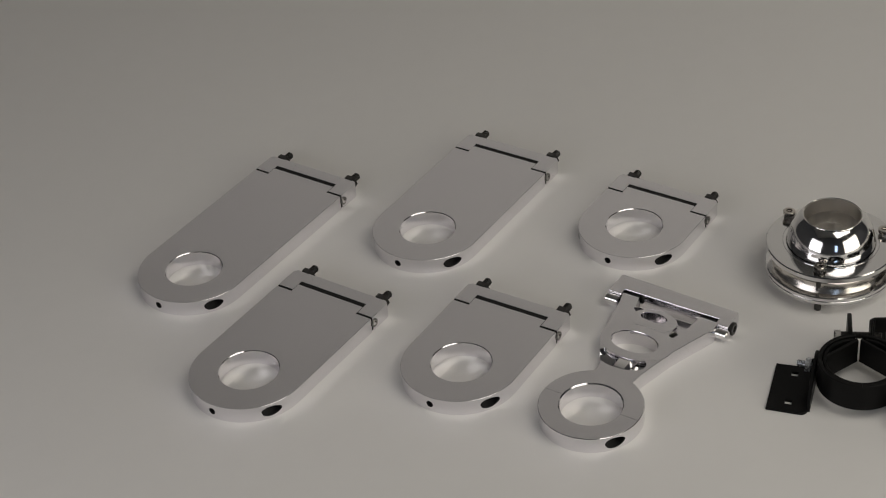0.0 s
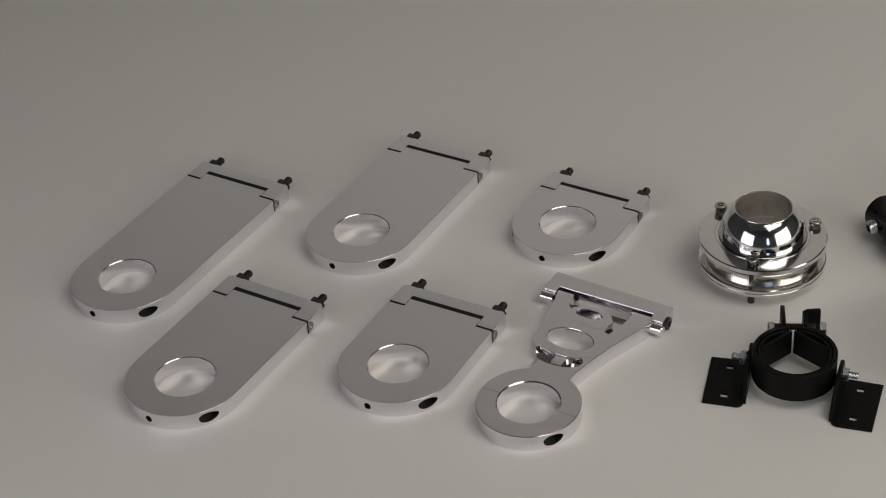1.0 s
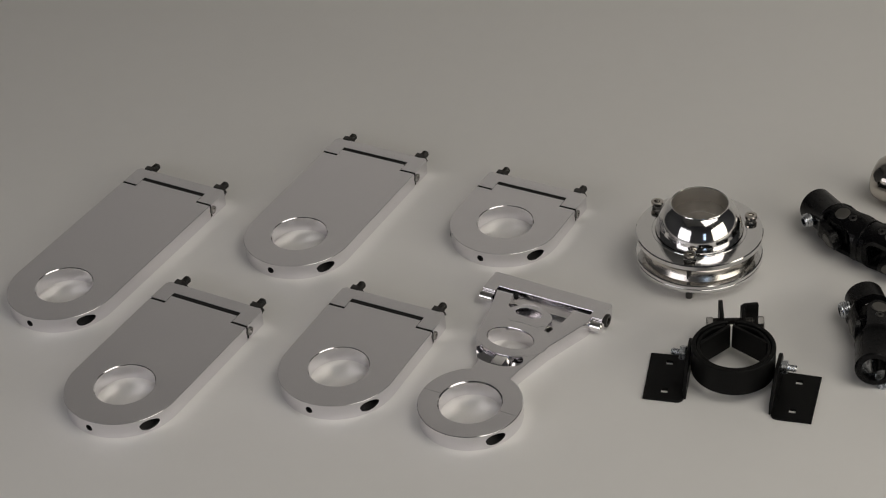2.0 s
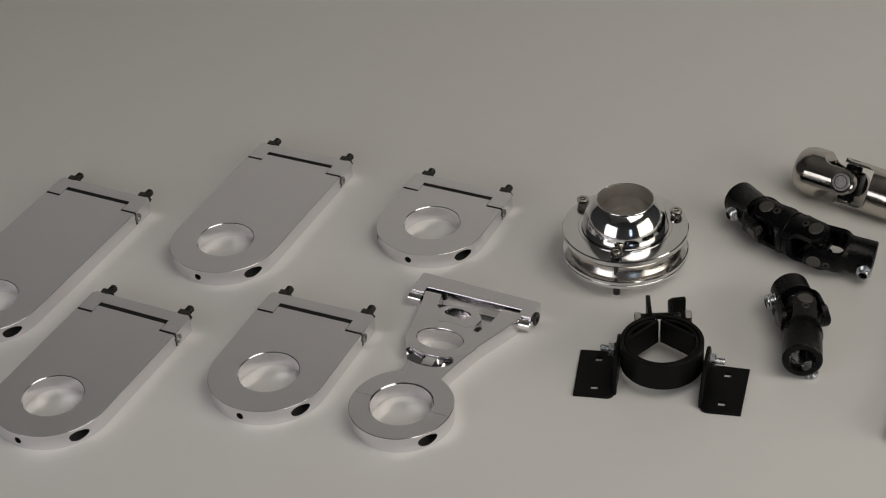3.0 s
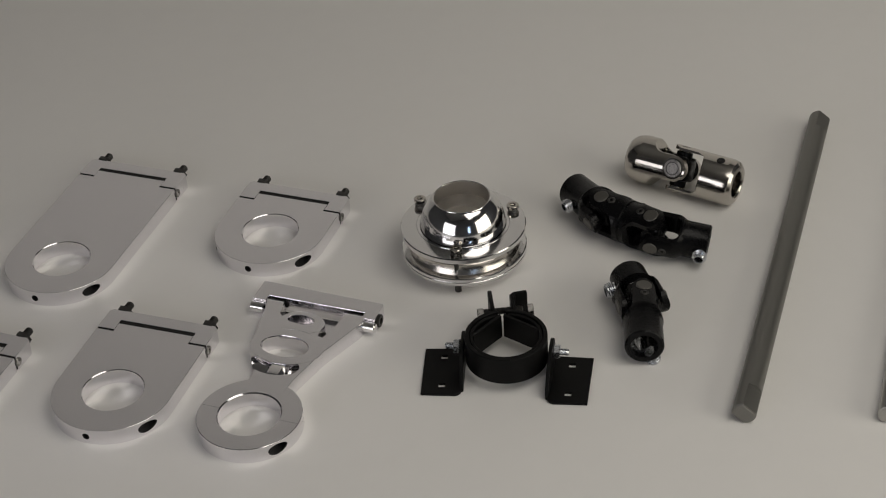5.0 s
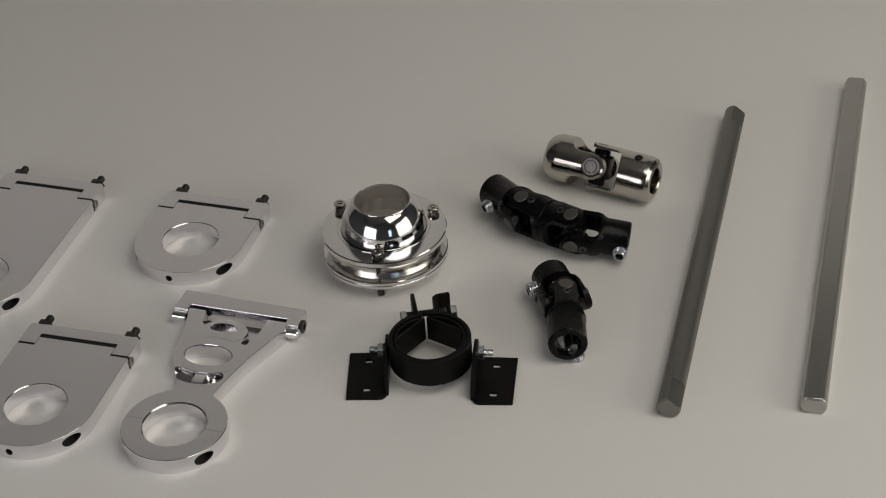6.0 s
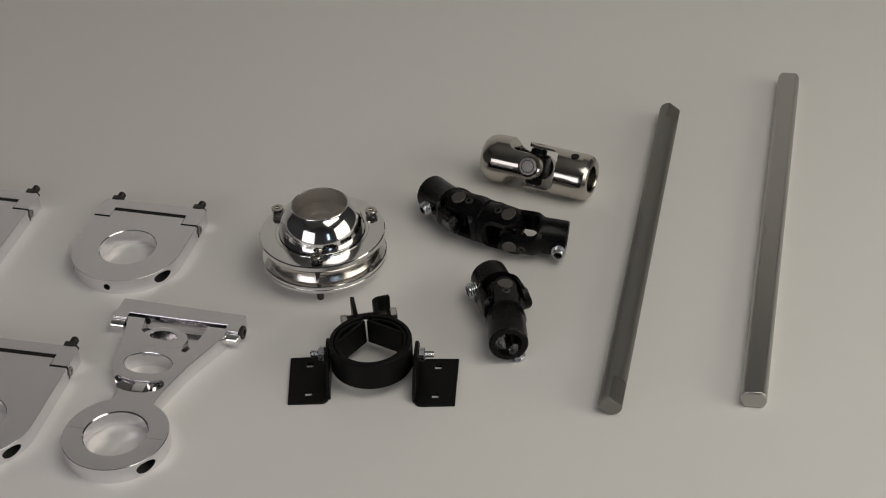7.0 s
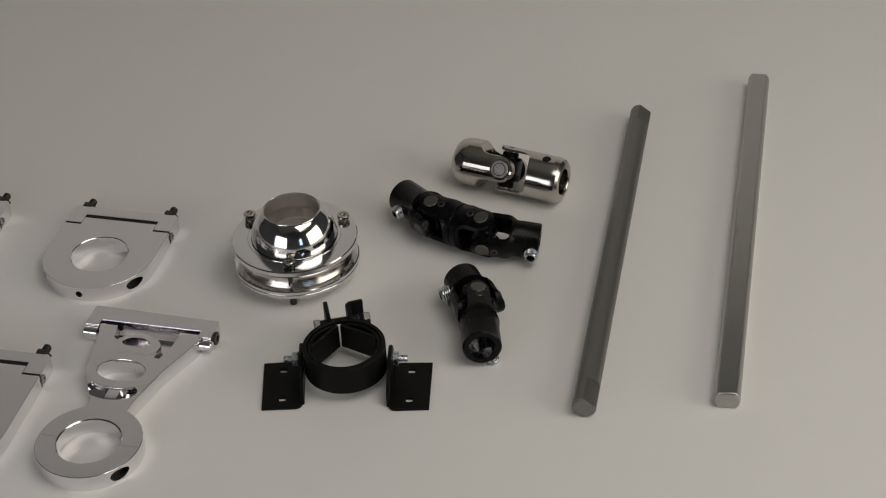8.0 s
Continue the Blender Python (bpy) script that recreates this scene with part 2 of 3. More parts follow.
column_drop(pose(-0.4041, 0.0925, 0, 0, 0, -25.2), 0.1667, "longest flat polished aluminium column drop lying on white paper")
column_drop(pose(-0.2159, 0.1389, 0, 0, 0, -24.6), 0.1373, "second longest flat polished aluminium column drop with round bore")
column_drop(pose(-0.0640, 0.0739, 0, 0, 0, -24.9), 0.0520, "shortest flat polished aluminium column drop with round bore")
column_drop(pose(-0.3433, -0.0915, 0, 0, 0, -25.3), 0.1165, "medium-long flat polished aluminium column drop on white paper")
column_drop(pose(-0.1846, -0.1025, 0, 0, 0, -23.7), 0.0812, "medium-short flat polished aluminium column drop on white paper")


# ---- swivel column drop with ring ----


def ellipse(cx, cy, a, b, steps=56):
    return [(cx + a * math.cos(math.tau * i / steps), cy + b * math.sin(math.tau * i / steps)) for i in range(steps)]


def ring_drop(m):
    drop = thing("ring_column_drop", m, "mirror-polished aluminium column drop with ring and triangular pocketed body", "steering column drop")
    outline = [(-0.0455, -0.0035), (0.0455, -0.0035), (0.0452, -0.0140), (0.0290, -0.0574), (0.0205, -0.0930), (0.0185, -0.1080)]
    outline += [(-0.0160, -0.1080), (-0.0165, -0.0960), (-0.0255, -0.0810), (-0.0330, -0.0680), (-0.0365, -0.0486), (-0.0420, -0.0167)]
    blank = prism(outline[::-1], 0, T - 0.0001, 0.0004, 2)
    pocket = prism([(-0.0312, 0.004), (0.0284, 0.004), (0.0255, -0.0260), (0.0210, -0.0400), (0.0165, -0.0390), (0.0160, -0.0300), (-0.0170, -0.0270), (-0.0268, -0.0190)], 0.0035, T + 0.01)
    notch = moved(rod(1.0, 0.05, 48, "Z", 0.0001), pose(-0.0038, -0.0790, 0.0068, 33) @ Matrix.Diagonal((0.0225, 0.0100, 1, 1)))
    eye = prism(ellipse(-0.0049, -0.0590, 0.0211, 0.0135), -0.01, 0.03)
    part("body", carve(blank, [pocket, notch, eye]), ALUMINIUM, drop)
    rim = carve(prism(ellipse(-0.0033, -0.0590, 0.0322, 0.0226), 0.0095, T, 0.0004, 2), [bore_like(-0.0049, -0.0590, 0.0206, 0.0130)])
    part("boss", rim, ALUMINIUM, drop)
    small = carve(prism(ellipse(-0.0038, -0.0262, 0.0206, 0.0145), 0.0, T, 0.0004, 2), [bore_like(-0.0056, -0.0228, 0.0118, 0.0062), prism(ellipse(-0.0033, -0.0590, 0.0323, 0.0227), -0.01, 0.03)])
    part("small_boss", small, ALUMINIUM, drop)
    part("cross_screw", moved(socket_head(0.0042, 0.0030), pose(0.0158, -0.0315, 0.0090, 35, 70)), SCREW, drop, "socket screw in the flank of the small boss")
    stub = [(-0.0078, 0.0), (0.0078, 0.0), (0.0085, 0.0052), (0.0045, 0.0098), (-0.0045, 0.0098), (-0.0085, 0.0052)]
    pin = prism([(x * 1.1, z * 1.08) for x, z in stub], 0, 0.0200, 0.0007, 2)
    pin.transform(Matrix(((1, 0, 0, 0), (0, 0, -1, 0), (0, 1, 0, 0), (0, 0, 0, 1))))
    part("neck_pin", moved(pin, pose(-0.0010, -0.0775, 0.0030)), POLISH, drop, "faceted polished pin in the neck")
    ring = lathe([(0.0426, 0.0004), (0.0426, T - 0.0004), (0.0422, T), (0.0264, T), (0.0254, T - 0.0010), (0.0254, 0.0008), (0.0262, 0), (0.0422, 0)], 96)
    span = 0.0345
    front = -math.sqrt(0.0426 ** 2 - span ** 2)
    hole = moved(rod(0.0050, 0.04, 28, "Y", 0.0002), pose(span, front - 0.02, T / 2))
    side = moved(rod(0.0030, 0.04, 28, "Y", 0.0002), pose(-0.0385, -0.04, T / 2))
    clamp = part("ring", moved(carve(ring, [hole, side, box(-0.06, 0.06, -0.00012, 0.00012, T - 0.001, T + 0.01)]), pose(0.0024, -0.1456, 0)), ALUMINIUM, drop)
    # Black lining that darkens the hole in place of real shade.
    sleeve = joined(lathe([(0.0049, 0.0), (0.0049, 0.040), (0.0043, 0.040), (0.0043, 0.0)], 24, "Y"), rod(0.0049, 0.001, 24, "Y"))
    sleeve = carve(moved(sleeve, pose(span, front + 0.018, T / 2, 0, 0, 180)), [lathe([(0, -0.01), (0.0422, -0.01), (0.0422, 0.03), (0, 0.03)], 80)], "INTERSECT")
    part("bolt_hole_shade", moved(sleeve, pose(0.0024, -0.1456, 0)), RECESS_SHADE, clamp, "dark sleeve standing for the shade inside the drilled hole")
    # The shade in the slot ends is a black filler strip.
    for u0, u1 in ((-0.0450, -0.0310), (0.0280, 0.0420)):
        part("slot_shade", box(u0, u1, -0.0034, -0.0006, 0.001, T - 0.0012), RECESS_SHADE, drop, "dark strip standing for the shade in the slot end")
    bar = [(-0.0585, -0.0060), (-0.0460, -0.0060), (-0.0460, 0.0015), (0.0428, 0.0015), (0.0428, -0.0060), (0.0545, -0.0060), (0.0545, 0.0150), (0.0530, 0.0170), (-0.0575, 0.0195), (-0.0585, 0.0185)]
    cap = part("clamp_bar", prism(bar, 0.0, T, 0.0007, 2), ALUMINIUM, drop)
    for u in (-0.0595, 0.0430):
        part("hinge_barrel", moved(rod(0.0046, 0.0130, 28, "X", 0.0008), pose(u, -0.0082, 0.0075)), POLISH, cap, "bright round hinge barrel")
    part("end_screw", moved(socket_head(0.0058, 0.0030), pose(0.0540, 0.0020, 0.0080, 0, 90)), BOLT, cap, "dark socket screw in the bar end")
    return drop


ring_drop(pose(-0.0471, -0.0908, 0, 0, 0, -25))


# ---- swivel floor mount ----


def swivel_mount(m):
    mount = thing("swivel_floor_mount", m, "round mirror-polished swivel floor mount standing on its screws", "floor mount")
    low = 0.0108
    top = low + 0.0305
    lower = [(0.030, low), (0.0505, low), (0.0535, low + 0.0010), (0.0550, low + 0.0028), (0.0550, low + 0.0052), (0.0543, low + 0.0057), (0.0550, low + 0.0062), (0.0550, low + 0.0088), (0.0543, low + 0.0096), (0.030, low + 0.0096)]
    part("lower_flange", lathe(lower, 96), MIRROR, mount)
    waist = [(0.030, low + 0.0094)] + [(0.0492 - 0.0030 * math.sin(math.pi * i / 14), low + 0.0094 + 0.0160 * i / 14) for i in range(15)] + [(0.030, low + 0.0254)]
    part("waist", lathe(waist, 96), WAIST, mount)
    upper = [(0.0378, low + 0.0250), (0.0538, low + 0.0250), (0.0550, low + 0.0260), (0.0550, low + 0.0296), (0.0543, top), (0.0412, top), (0.0410, top - 0.0004), (0.0407, top - 0.0004), (0.0404, top + 0.0002), (0.0382, top + 0.0002), (0.0378, top - 0.0002)]
    part("upper_flange", lathe(upper, 128), MIRROR, mount)
    cz, r = 0.0410, 0.0374
    first, last = -22, 47.6
    ball = [(0.0240, cz - 0.014)] + [(r * math.cos(radians(first + (last - first) * i / 40)), cz + r * math.sin(radians(first + (last - first) * i / 40))) for i in range(41)]
    ball += [(0.0250, 0.0691), (0.0247, 0.0691), (0.0244, 0.0687), (0.0238, 0.050)]
    part("swivel_ball", lathe(ball, 128), MIRROR, mount)
    part("liner_tube", lathe([(0.0239, 0.012), (0.0244, 0.0686), (0.0241, 0.0686), (0.0236, 0.012)], 72), SATIN, mount, "satin turned inside of the tube")
    for angle, lift, out in ((136.0, 0.0484, 0.0488), (15.0, 0.0470, 0.0468), (-103.5, 0.0466, 0.0441)):
        place = pose(out * math.cos(radians(angle)), out * math.sin(radians(angle)), 0)
        screw = part("screw", moved(socket_head(0.0054, 0.0028), place @ pose(0, 0, lift - 0.0028)), NICKEL, mount, "bright socket head screw")
        part("nut", moved(hexagon(0.0044, top + 0.0002, lift - 0.0024), place), SCREW, screw, "steel nut under the screw head")
        part("screw_shank", moved(rod(0.0030, lift - 0.0030, 20), place), BOLT, screw, "screw shank that stands on the paper")
    for angle in (-104.5, -38.0):
        place = pose(0.0468 * math.cos(radians(angle)), 0.0468 * math.sin(radians(angle)), 0)
        if angle < -90:
            part("seam", moved(box(-0.0010, 0.0012, -0.0007, 0.0007, low + 0.0100, low + 0.0246, 0.0003), place @ pose(0, 0, 0, 0, 0, angle)), BOLT, mount, "dark seam down the waist")
        else:
            part("waist_screw", moved(socket_head(0.0034, 0.0016), place @ pose(0, 0, low + 0.0174, 0, 0, angle) @ pose(0, 0, 0, 0, 90)), SCREW, mount, "socket screw in the waist")
    return mount


swivel_mount(pose(0.0853, -0.0282, 0))


# ---- black column clamp with two feet ----


def column_clamp(m):
    clamp = thing("column_clamp", m, "black split ring column clamp on two angled mounting feet", "column clamp")
    low, high, r = 0.0105, 0.0350, 0.0338
    turned = pose(0, 0, 0, 0, 0, 14)
    for side in (-1, 1):
        angles = (84, -90) if side > 0 else (96, 270)
        half = arc(0, 0, r, *angles, 30) + arc(0, 0, r - 0.0035, angles[1], angles[0], 30)
        band = part("half_band", moved(prism(half, low, high, 0.0005, 1), turned), PAINT, clamp)
        inner = arc(0, 0, r - 0.0040, 80 if side > 0 else 100, -90 if side > 0 else 270, 26)
        inner += arc(0, 0, r - 0.0068, -90 if side > 0 else 270, 80 if side > 0 else 100, 26)
        part("liner", moved(prism(inner, low + 0.0005, high - 0.0012, 0.0004, 1), turned), PAINT, clamp, "black inner liner half")
        a, b = (0.0007 * side, 0.0268), (0.0262 * side, 0.0040)
        pad = [a, b, (b[0] + 0.002 * side, b[1] + 0.002), (a[0] + 0.0012 * side, a[1] + 0.003)]
        part("pad", moved(prism(pad if side < 0 else pad[::-1], low + 0.0005, high - 0.0016, 0.0003, 1), turned), PAINT, clamp, "flat black pad inside the ring")
        ear_at = -0.0070 if side < 0 else 0.0105
        if side < 0:
            ear = box(-0.0018, 0.0018, 0, 0.029, low + 0.002, high, 0.0006)
        else:
            ear = prism([(-0.0016, 0), (0.0016, 0), (0.0016, 0.0195), (0.0035, 0.0215), (0.0135, 0.0225), (0.0130, 0.0255), (0.0020, 0.0245), (-0.0016, 0.0215)], low + 0.002, high, 0.0010, 2)
        part("ear", moved(ear, turned @ pose(ear_at, r - 0.0025, 0)), PAINT, clamp)
        nut = moved(hexagon(0.0058, 0, 0.0055), turned @ pose(0.0218 if side > 0 else -0.0142, r + 0.005, 0.027, 0, 90 * side))
        part("clamp_nut", nut, SCREW, clamp, "dull steel nut of the pinch bolt")
        foot_bend = 0.0368 if side > 0 else -0.0352
        out = 0.0330
        foot = arc(0.0060, -0.0235, 0.0060, 180, 270, 5) + [(out, -0.0285), (out, 0.0290), (0, 0.0290)]
        foot = [(x * side, y) for x, y in foot]
        plate = prism(foot if side > 0 else foot[::-1], 0, 0.0025, 0.0004, 1)
        slots = [box(0.0165 * side - 0.0028, 0.0165 * side + 0.0028, y - 0.0026, y + 0.0026, -0.01, 0.01) for y in (-0.018, 0.018)]
        turn = pose(foot_bend, -0.0105 if side < 0 else -0.0135, 0, 0, 0, 5 if side < 0 else 0)
        bracket = part("foot", carve(plate, slots), PAINT, clamp, "", turn)
        side_outline = [(-0.0240, 0), (0.0290, 0), (0.0290, 0.018), (0.0245, 0.0250), (0.0210, 0.0265), (0.0010, 0.0265), (-0.0060, 0.0230), (-0.0220, 0.011), (-0.0240, 0.006)]
        upright = prism(side_outline, -0.0015, 0.0015, 0.0005, 1)
        upright.transform(Matrix(((0, 0, 1, 0), (1, 0, 0, 0), (0, 1, 0, 0), (0, 0, 0, 1))))
        part("upright", upright, PAINT, bracket)
        bolt = part("foot_bolt", moved(thread(0.0029, 0.0165, 0.001), pose(0.0345 * side, 0.001, 0.0190, 0, 90 * side)), ZINC, clamp, "bright zinc threaded bolt")
        part("foot_nut", moved(hexagon(0.0062, 0, 0.0052), pose(0.0386 * side, 0.001, 0.0190, 0, 90 * side)), ZINC, bolt, "bright zinc hexagon nut")
    part("pinch_bolt", moved(thread(0.0030, 0.036, 0.0011), turned @ pose(-0.0175, r + 0.005, 0.029, 0, 90)), BOLT, clamp, "dark threaded pinch bolt")
    return clamp


column_clamp(pose(0.1050, -0.1810, 0, 0, 0, -14))


# ---- universal joints ----
def yoke(length, r, gap, round_end, bore_r, base=0.0150, arm=0.0112, flare=None, corner=0.0030):
    """A fork along -x with its cross at the origin: arms above and below, a bored barrel behind."""
    wide = flare or r
    if round_end and bore_r > 0.01:
        profile = [(bore_r, -length + 0.0010), (bore_r + 0.0012, -length), (r * 0.80, -length + 0.0004), (r * 0.93, -length + 0.0026), (r, -length + 0.0075), (r, arm)]
    elif round_end:
        profile = [(bore_r, -length), (r * 0.60, -length), (r * 0.78, -length + 0.0012), (r * 0.90, -length + 0.0042), (r * 0.975, -length + 0.0090), (r, -length + 0.0140), (r, arm)]
    else:
        profile = [(bore_r, -length), (r - 0.0012, -length), (r, -length + 0.0012), (r, -base - 0.0085), (r + (wide - r) * 0.75, -base - 0.0040), (wide, -base), (wide, arm)]
    profile += [(bore_r, arm)]
    barrel = lathe(profile, 48, "X")
    inset = -base + corner - gap * 0.4
    slot = [(0.05, -gap), (0.05, gap)] + arc(inset, gap - corner, corner, 90, 180, 5) + arc(inset, corner - gap, corner, 180, 270, 5)
    floor_cut = prism(slot, -0.05, 0.05)
    floor_cut.transform(Matrix.Rotation(math.pi / 2, 4, "X"))
    cutters = [floor_cut]
    for side in (-1, 1):
        line = [(0.03, 0.05), (-base - 0.004, 0.05)] + arc(-base + 0.0035, wide + 0.0012, wide + 0.0012 - arm, 170, 270, 8) + arc(0, 0, arm, 90, 0, 10) + [(0.03, 0.0)]
        line = [(x, y * side) for x, y in line]
        cutters.append(prism(line if side < 0 else line[::-1], -0.05, 0.05))
    return carve(barrel, cutters)


def worn(ob, width):
    """Rounds the hard edges of a forged part."""
    soft = ob.modifiers.new("worn_edges", "BEVEL")
    soft.width, soft.segments, soft.limit_method, soft.angle_limit = width, 2, "ANGLE", radians(42)
    return ob


def pin_pair(fork, r, reach, mat, label=""):
    """The two trunnion ends that show in a fork's arms."""
    for side in (-1, 1):
        part("pin", moved(rod(r, 0.006, 28, "Z", 0.0006), pose(0, 0, reach - 0.006) if side > 0 else pose(0, 0, -reach, 0, 0, 0)), mat, fork, label)


def spider(parent, m, r, reach, mat):
    """The cross of a joint: a block with four trunnions."""
    bm = joined(box(-r, r, -r, r, -r, r, r * 0.25), moved(rod(r * 0.72, 2 * reach, 24, "Z"), pose(0, 0, -reach)), moved(rod(r * 0.72, 2 * reach, 24, "Y"), pose(0, -reach, 0)))
    return part("spider", bm, mat, parent, "", m)


def axis_pose(p, q, roll):
    """A pose at p whose x axis runs to q, rolled about that axis."""
    way = (Vector(q) - Vector(p)).normalized()
    side = Vector((0, 0, 1)).cross(way).normalized()
    up = way.cross(side)
    m = Matrix((way, side, up)).transposed().to_4x4()
    return Matrix.Translation(p) @ m @ pose(0, 0, 0, roll, 0, 0)


def set_screw(parent, m, name="set_screw"):
    """A bright set screw that stands out of a barrel along z."""
    bm = carve(lathe([(0, -0.006), (0.0056, -0.006), (0.0056, 0.0050), (0.0046, 0.0062), (0, 0.0062)], 24), [hexagon(0.0041, -0.001, 0.02)])
    ridges = lathe([(0.0055, 0.0), (0.0063, 0.0007), (0.0055, 0.0014), (0.0063, 0.0021), (0.0055, 0.0028), (0.0063, 0.0035), (0.0055, 0.0042), (0.0050, 0.0035), (0.0050, 0.0)], 24)
    return part(name, joined(bm, ridges), ZINC, parent, "bright set screw", m)


DJ = ((0.1922, 0.0390, 0.0190), (0.2138, -0.0065, 0.0218), (0.2515, -0.0432, 0.0222), (0.2970, -0.0600, 0.0165))
SJ = ((0.2190, -0.0955, 0.0170), (0.2245, -0.1348, 0.0178), (0.2160, -0.1968, 0.0205))
NICKEL_AXIS = ((0.2525, 0.0795, 0.0225), (0.2934, 0.0497, 0.0225), (0.3384, 0.0170, 0.0220))


def nickel_joint():
    left, mid, right = Vector(NICKEL_AXIS[0]), Vector(NICKEL_AXIS[1]), Vector(NICKEL_AXIS[2])
    base = Vector((mid.x, mid.y, 0))
    joint = thing("universal_joint", Matrix.Translation(base), "polished nickel universal joint with rounded barrels on white paper", "universal joint")
    shift = Matrix.Translation(-base)
    away_left, away_right = 2 * mid - left, 2 * mid - right
    at_a, at_b = shift @ axis_pose(mid, away_left, 58), shift @ axis_pose(mid, away_right, 34)
    a = worn(part("fork", yoke((mid - left).length, 0.0224, 0.0140, True, 0.0060, 0.0180, 0.0118, None, 0.0040), NICKEL, joint, "", at_a), 0.0012)
    b = worn(part("fork", yoke((right - mid).length, 0.0216, 0.0172, True, 0.0122, 0.0165, 0.0098, None, 0.0020), NICKEL, joint, "", at_b), 0.0012)
    pin_pair(a, 0.0084, 0.0228, SCREW)
    pin_pair(b, 0.0064, 0.0214, NICKEL)
    part("snap_ring", moved(lathe([(0.0054, 0.0), (0.0062, 0.0), (0.0062, 0.0007), (0.0054, 0.0007)], 32), pose(0, 0, 0.0226)), BOLT, a, "snap ring round the pin end")
    part("pin_seat", moved(lathe([(0.0084, 0.0), (0.0098, 0.0), (0.0096, 0.0007), (0.0085, 0.0004)], 40), pose(0, 0, 0.0222)), BOLT, a, "dark groove round the pin")
    spider(joint, at_a, 0.0104, 0.0165, BLACK)
    for lean, out in ((90, 0.0108), (90, 0.0140), (-90, 0.0108), (0, 0.0108)):
        part("seal", moved(lathe([(0.0068, -0.0014), (0.0106, -0.0014), (0.0114, 0.0), (0.0106, 0.0014), (0.0068, 0.0014)], 36), pose(0, 0, 0)), BLACK, joint, "black rubber seal on the cross", at_b @ pose(0, 0, 0, lean) @ pose(0, 0, out))
    part("set_screw", moved(rod(0.0040, 0.0034, 24), pose(-(right - mid).length + 0.0165, 0, 0.0187)), BLACK, b, "dark set screw in the barrel", pose(0, 0, 0, -36))
    liner = lathe([(0.0118, 0.0016), (0.01225, 0.0016), (0.01225, 0.024), (0.0118, 0.024)], 40, "X")
    part("bore_liner", moved(liner, pose(-(right - mid).length, 0, 0)), NICKEL, b, "bright machined bore")
    return joint


def pin_screws(fork, reach):
    """Small dark lock screws beside the trunnion ends."""
    for side in (-1, 1):
        ring = lathe([(0.0014, 0), (0.0036, 0), (0.0036, 0.0034), (0.0030, 0.0040), (0.0018, 0.0040), (0.0014, 0.0030)], 20)
        part("lock_screw", moved(ring, pose(-0.0110, 0, reach - 0.0030) if side > 0 else pose(-0.0110, 0, -reach + 0.0030, 180)), BOLT, fork, "small dark lock screw")


def double_joint():
    left, c1 = Vector(DJ[0]), Vector(DJ[1])
    c2, right = Vector(DJ[2]), Vector(DJ[3])
    mid = (c1 + c2) / 2
    base = Vector((mid.x, mid.y, 0))
    joint = thing("double_universal_joint", Matrix.Translation(base), "black oxide double universal joint with bright set screws", "universal joint")
    shift = Matrix.Translation(-base)
    r, wide, mid_wide = 0.0160, 0.0196, 0.0216
    outer = part("fork", yoke((c1 - left).length, r, 0.0112, False, 0.0096, 0.0120, 0.0105, wide), BLACK, joint, "", shift @ axis_pose(c1, 2 * c1 - left, 105))
    far = part("fork", yoke((right - c2).length, r, 0.0116, False, 0.0096, 0.0185, 0.0100, wide, 0.0050), BLACK, joint, "", shift @ axis_pose(c2, 2 * c2 - right, 75))
    forks = [outer, far]
    for c, o, roll in ((c1, c2, -14), (c2, c1, 14)):
        inner = part("middle_fork", yoke((c2 - c1).length / 2 + 0.0002, 0.0198, 0.0128, False, 0.002, 0.0128, 0.0112, mid_wide), BLACK, joint, "", shift @ axis_pose(c, 2 * c - o, roll))
        forks.append(inner)
        spider(joint, shift @ axis_pose(c, o, 14), 0.0078, 0.0135, BLACK)
    for fork, reach in zip(forks, (wide, wide, mid_wide, mid_wide)):
        worn(fork, 0.0007)
        pin_pair(fork, 0.0066, reach + 0.0003, PIN, "dull steel pin end")
        pin_screws(fork, reach - 0.0004)
    set_screw(outer, pose(-0.0330, 0, 0, -8) @ pose(0, 0, r))
    set_screw(far, pose(-0.0435, 0, 0, 186) @ pose(0, 0, r))
    return joint


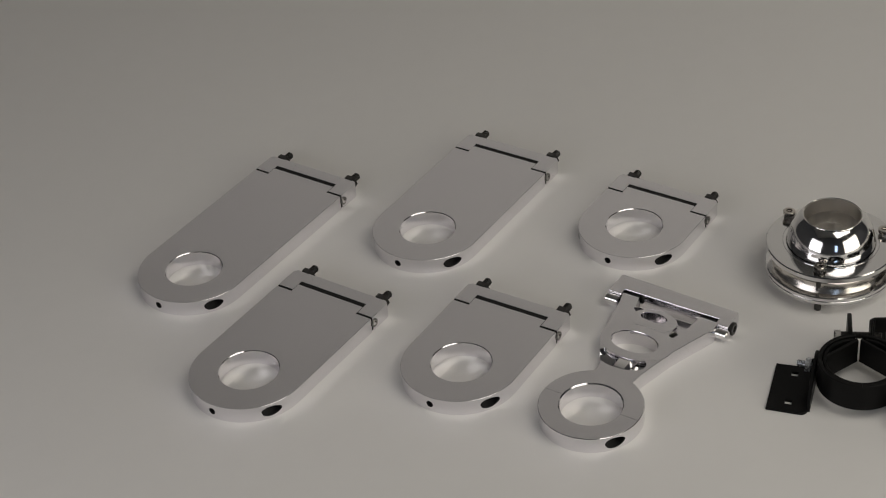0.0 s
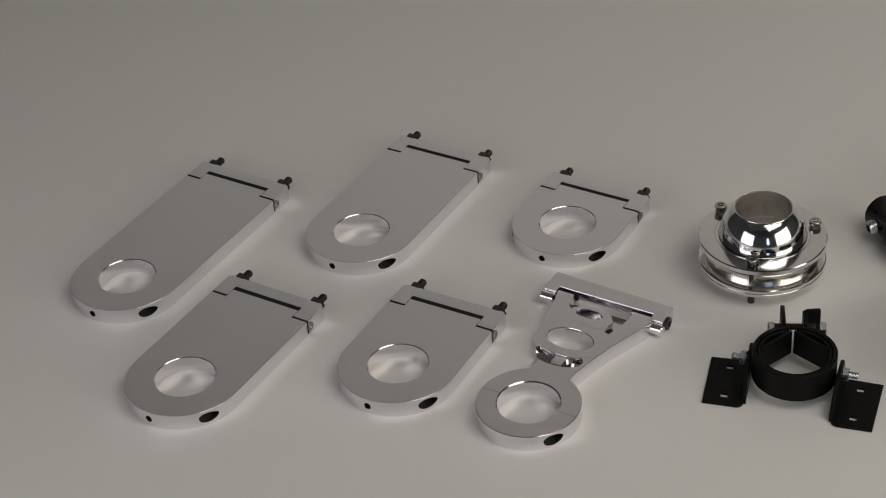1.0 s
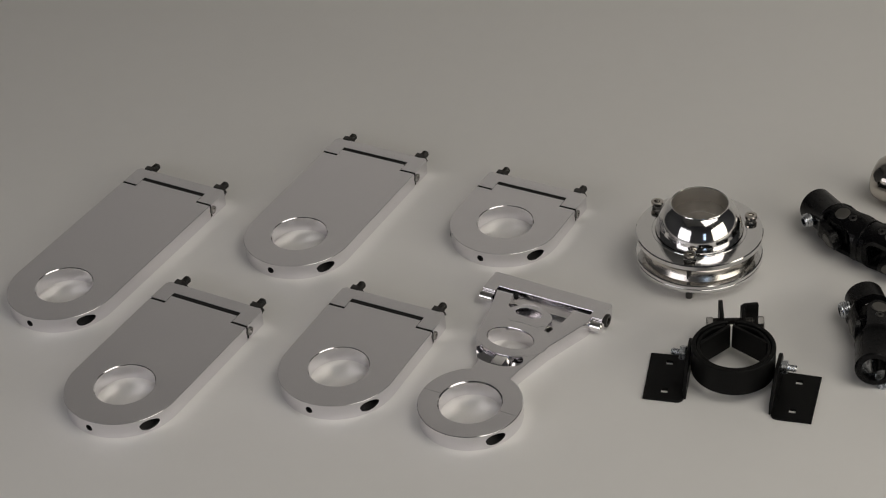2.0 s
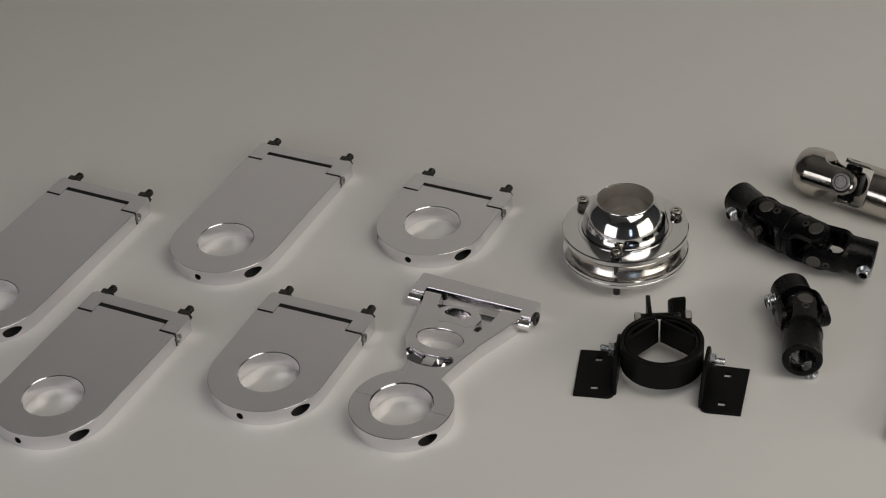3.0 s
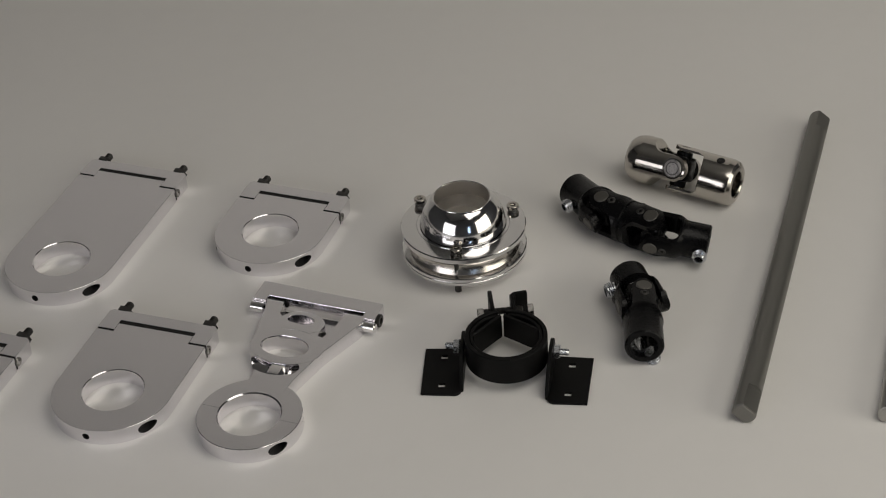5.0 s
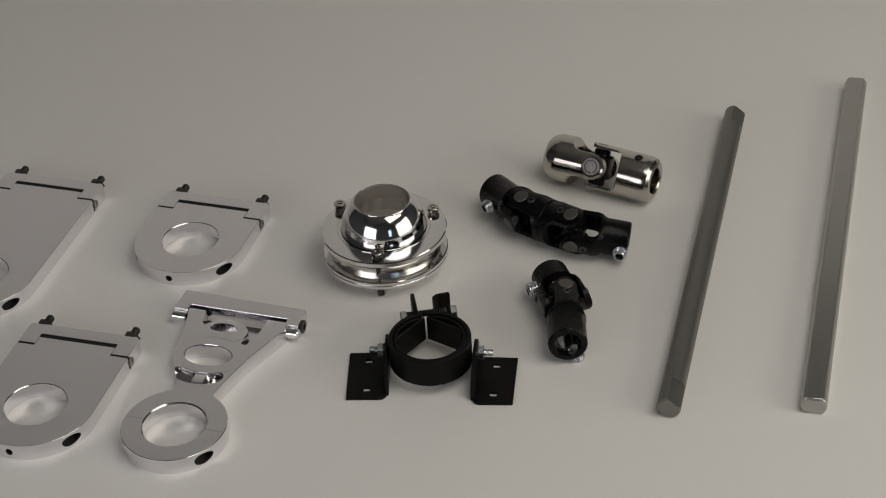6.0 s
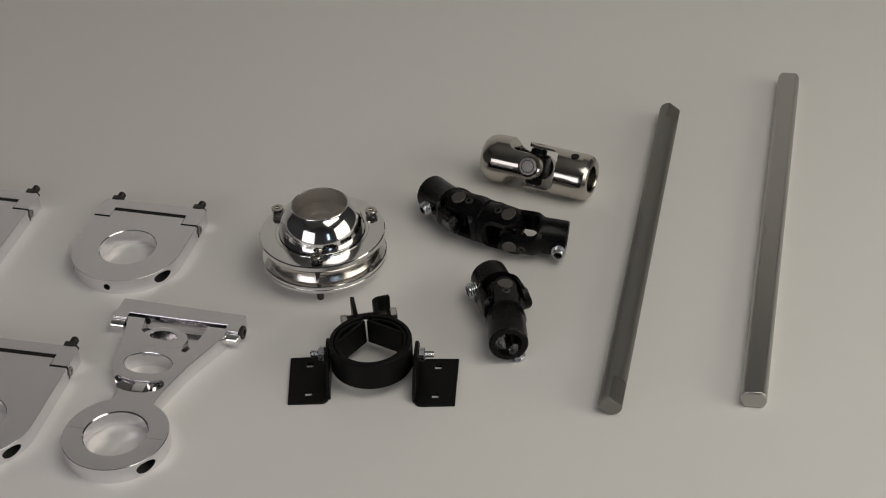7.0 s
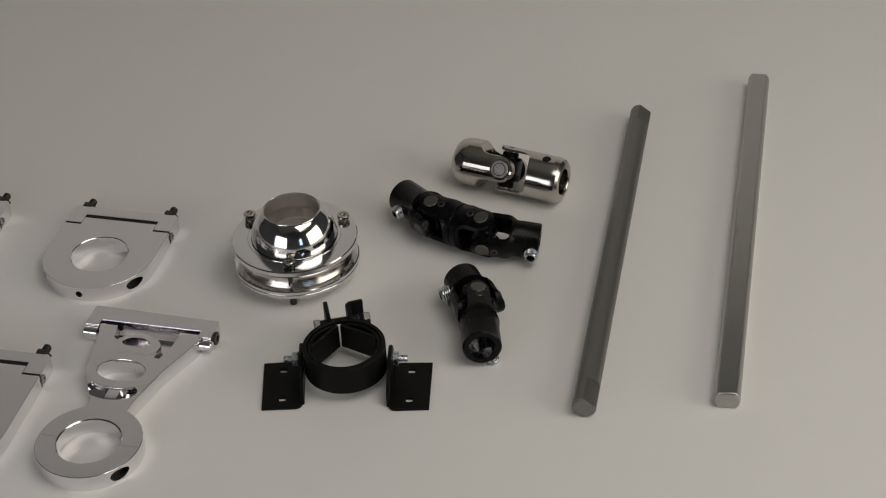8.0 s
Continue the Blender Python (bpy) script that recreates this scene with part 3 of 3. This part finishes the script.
def single_joint():
    top, c, low = Vector(SJ[0]), Vector(SJ[1]), Vector(SJ[2])
    base = Vector((c.x, c.y, 0))
    joint = thing("single_universal_joint", Matrix.Translation(base), "black oxide single universal joint bent at its cross", "universal joint")
    shift = Matrix.Translation(-base)
    r, wide = 0.0162, 0.0180
    a = part("fork", yoke((c - top).length, r, 0.0150, False, 0.0096, 0.0110, 0.0120, 0.0212), BLACK, joint, "", shift @ axis_pose(c, 2 * c - top, 92))
    b = part("fork", yoke((low - c).length, r, 0.0100, False, 0.0110, 0.0240, 0.0098, wide), BLACK, joint, "", shift @ axis_pose(c, 2 * c - low, 6))
    for fork, reach in ((a, 0.0212), (b, wide)):
        worn(fork, 0.0007)
        pin_pair(fork, 0.0066, reach + 0.0003, PIN, "dull steel pin end")
        pin_screws(fork, reach - 0.0004)
    spider(joint, shift @ axis_pose(c, top, 0), 0.0078, 0.0135, BLACK)
    set_screw(a, pose(-0.0270, 0, 0, 6) @ pose(0, 0, r) @ Matrix.Scale(1.2, 4))
    # Only the sector that looks lit gets this bright bare-metal shell.
    shell = arc(0, 0, 0.01098, 150, 250, 18) + arc(0, 0, 0.0102, 250, 150, 18)
    shell = moved(prism(shell, 0.0080, 0.0330), pose(-(low - c).length, 0, 0, 0, 90))
    part("lit_bore_sector", moved(shell, pose(0, 0, 0, 195)), ZINC, b, "bare metal sector standing for the lit part of the bore")
    set_screw(b, pose(-0.0560, 0, 0, 150) @ pose(0, 0, r))
    return joint


nickel_joint()
double_joint()
single_joint()


# ---- steering shafts ----


def flat_shaft(p, q):
    """A bar with two flats along its length and round flanks, its ends broken."""
    p, q = Vector(p), Vector(q)
    length, round_r, flat = (q - p).length, 0.0104, 0.0080
    a = math.degrees(math.acos(flat / round_r))
    section = arc(0, 0, round_r, -90 + a, 90 - a, 10) + arc(0, 0, round_r, 90 + a, 270 - a, 10)
    bm = prism(section, 0, length, 0.0013, 3)
    bm.transform(Matrix(((0, 0, 1, 0), (1, 0, 0, 0), (0, 1, 0, 0), (0, 0, 0, 1))))
    shaft = thing("flat_steering_shaft", axis_pose(p, q, 0), "bright drawn steel double-D shaft lying on white paper", "steering shaft", "steel steering shafts")
    part("bar", bm, BRIGHT_STEEL, shaft)
    for x in (-0.0004, length - 0.0004):
        face = prism([(u * 0.84, v * 0.80) for u, v in section], x, x + 0.0008, 0.0002, 1)
        face.transform(Matrix(((0, 0, 1, 0), (1, 0, 0, 0), (0, 1, 0, 0), (0, 0, 0, 1))))
        part("sawn_end", face, BRIGHT_STEEL, shaft, "bright sawn end face")
    return shaft


def round_shaft(p, q, roll):
    """A round bar with two flats milled on each end."""
    p, q = Vector(p), Vector(q)
    length, r = (q - p).length, 0.0097
    cutters = []
    for x0, x1 in ((-0.01, 0.0260), (length - 0.0260, length + 0.01)):
        for side in (-1, 1):
            cutters.append(box(x0, x1, -0.03, 0.03, min(side * 0.0071, side * 0.03), max(side * 0.0071, side * 0.03)))
    shaft = thing("round_steering_shaft", axis_pose(p, q, 0), "dark raw steel round shaft with flats milled on both ends", "steering shaft", "steel steering shafts")
    part("bar", moved(carve(rod(r, length, 48, "X", 0.0009), cutters), pose(0, 0, 0, roll)), STEEL, shaft)
    for x in (-0.0004, length - 0.0004):
        face = prism(arc(0, 0, 0.0084, -44, 44, 10) + arc(0, 0, 0.0084, 136, 224, 10), x, x + 0.0008, 0.0002, 1)
        face.transform(Matrix(((0, 0, 1, 0), (1, 0, 0, 0), (0, 1, 0, 0), (0, 0, 0, 1))))
        part("sawn_end", moved(face, pose(0, 0, 0, roll)), STEEL, shaft, "paler sawn end face")
    return shaft


round_shaft((0.2804, -0.2775, 0.0097), (0.4436, 0.1309, 0.0097), 38)
flat_shaft((0.3926, -0.2952, 0.0080), (0.5734, 0.1600, 0.0080))
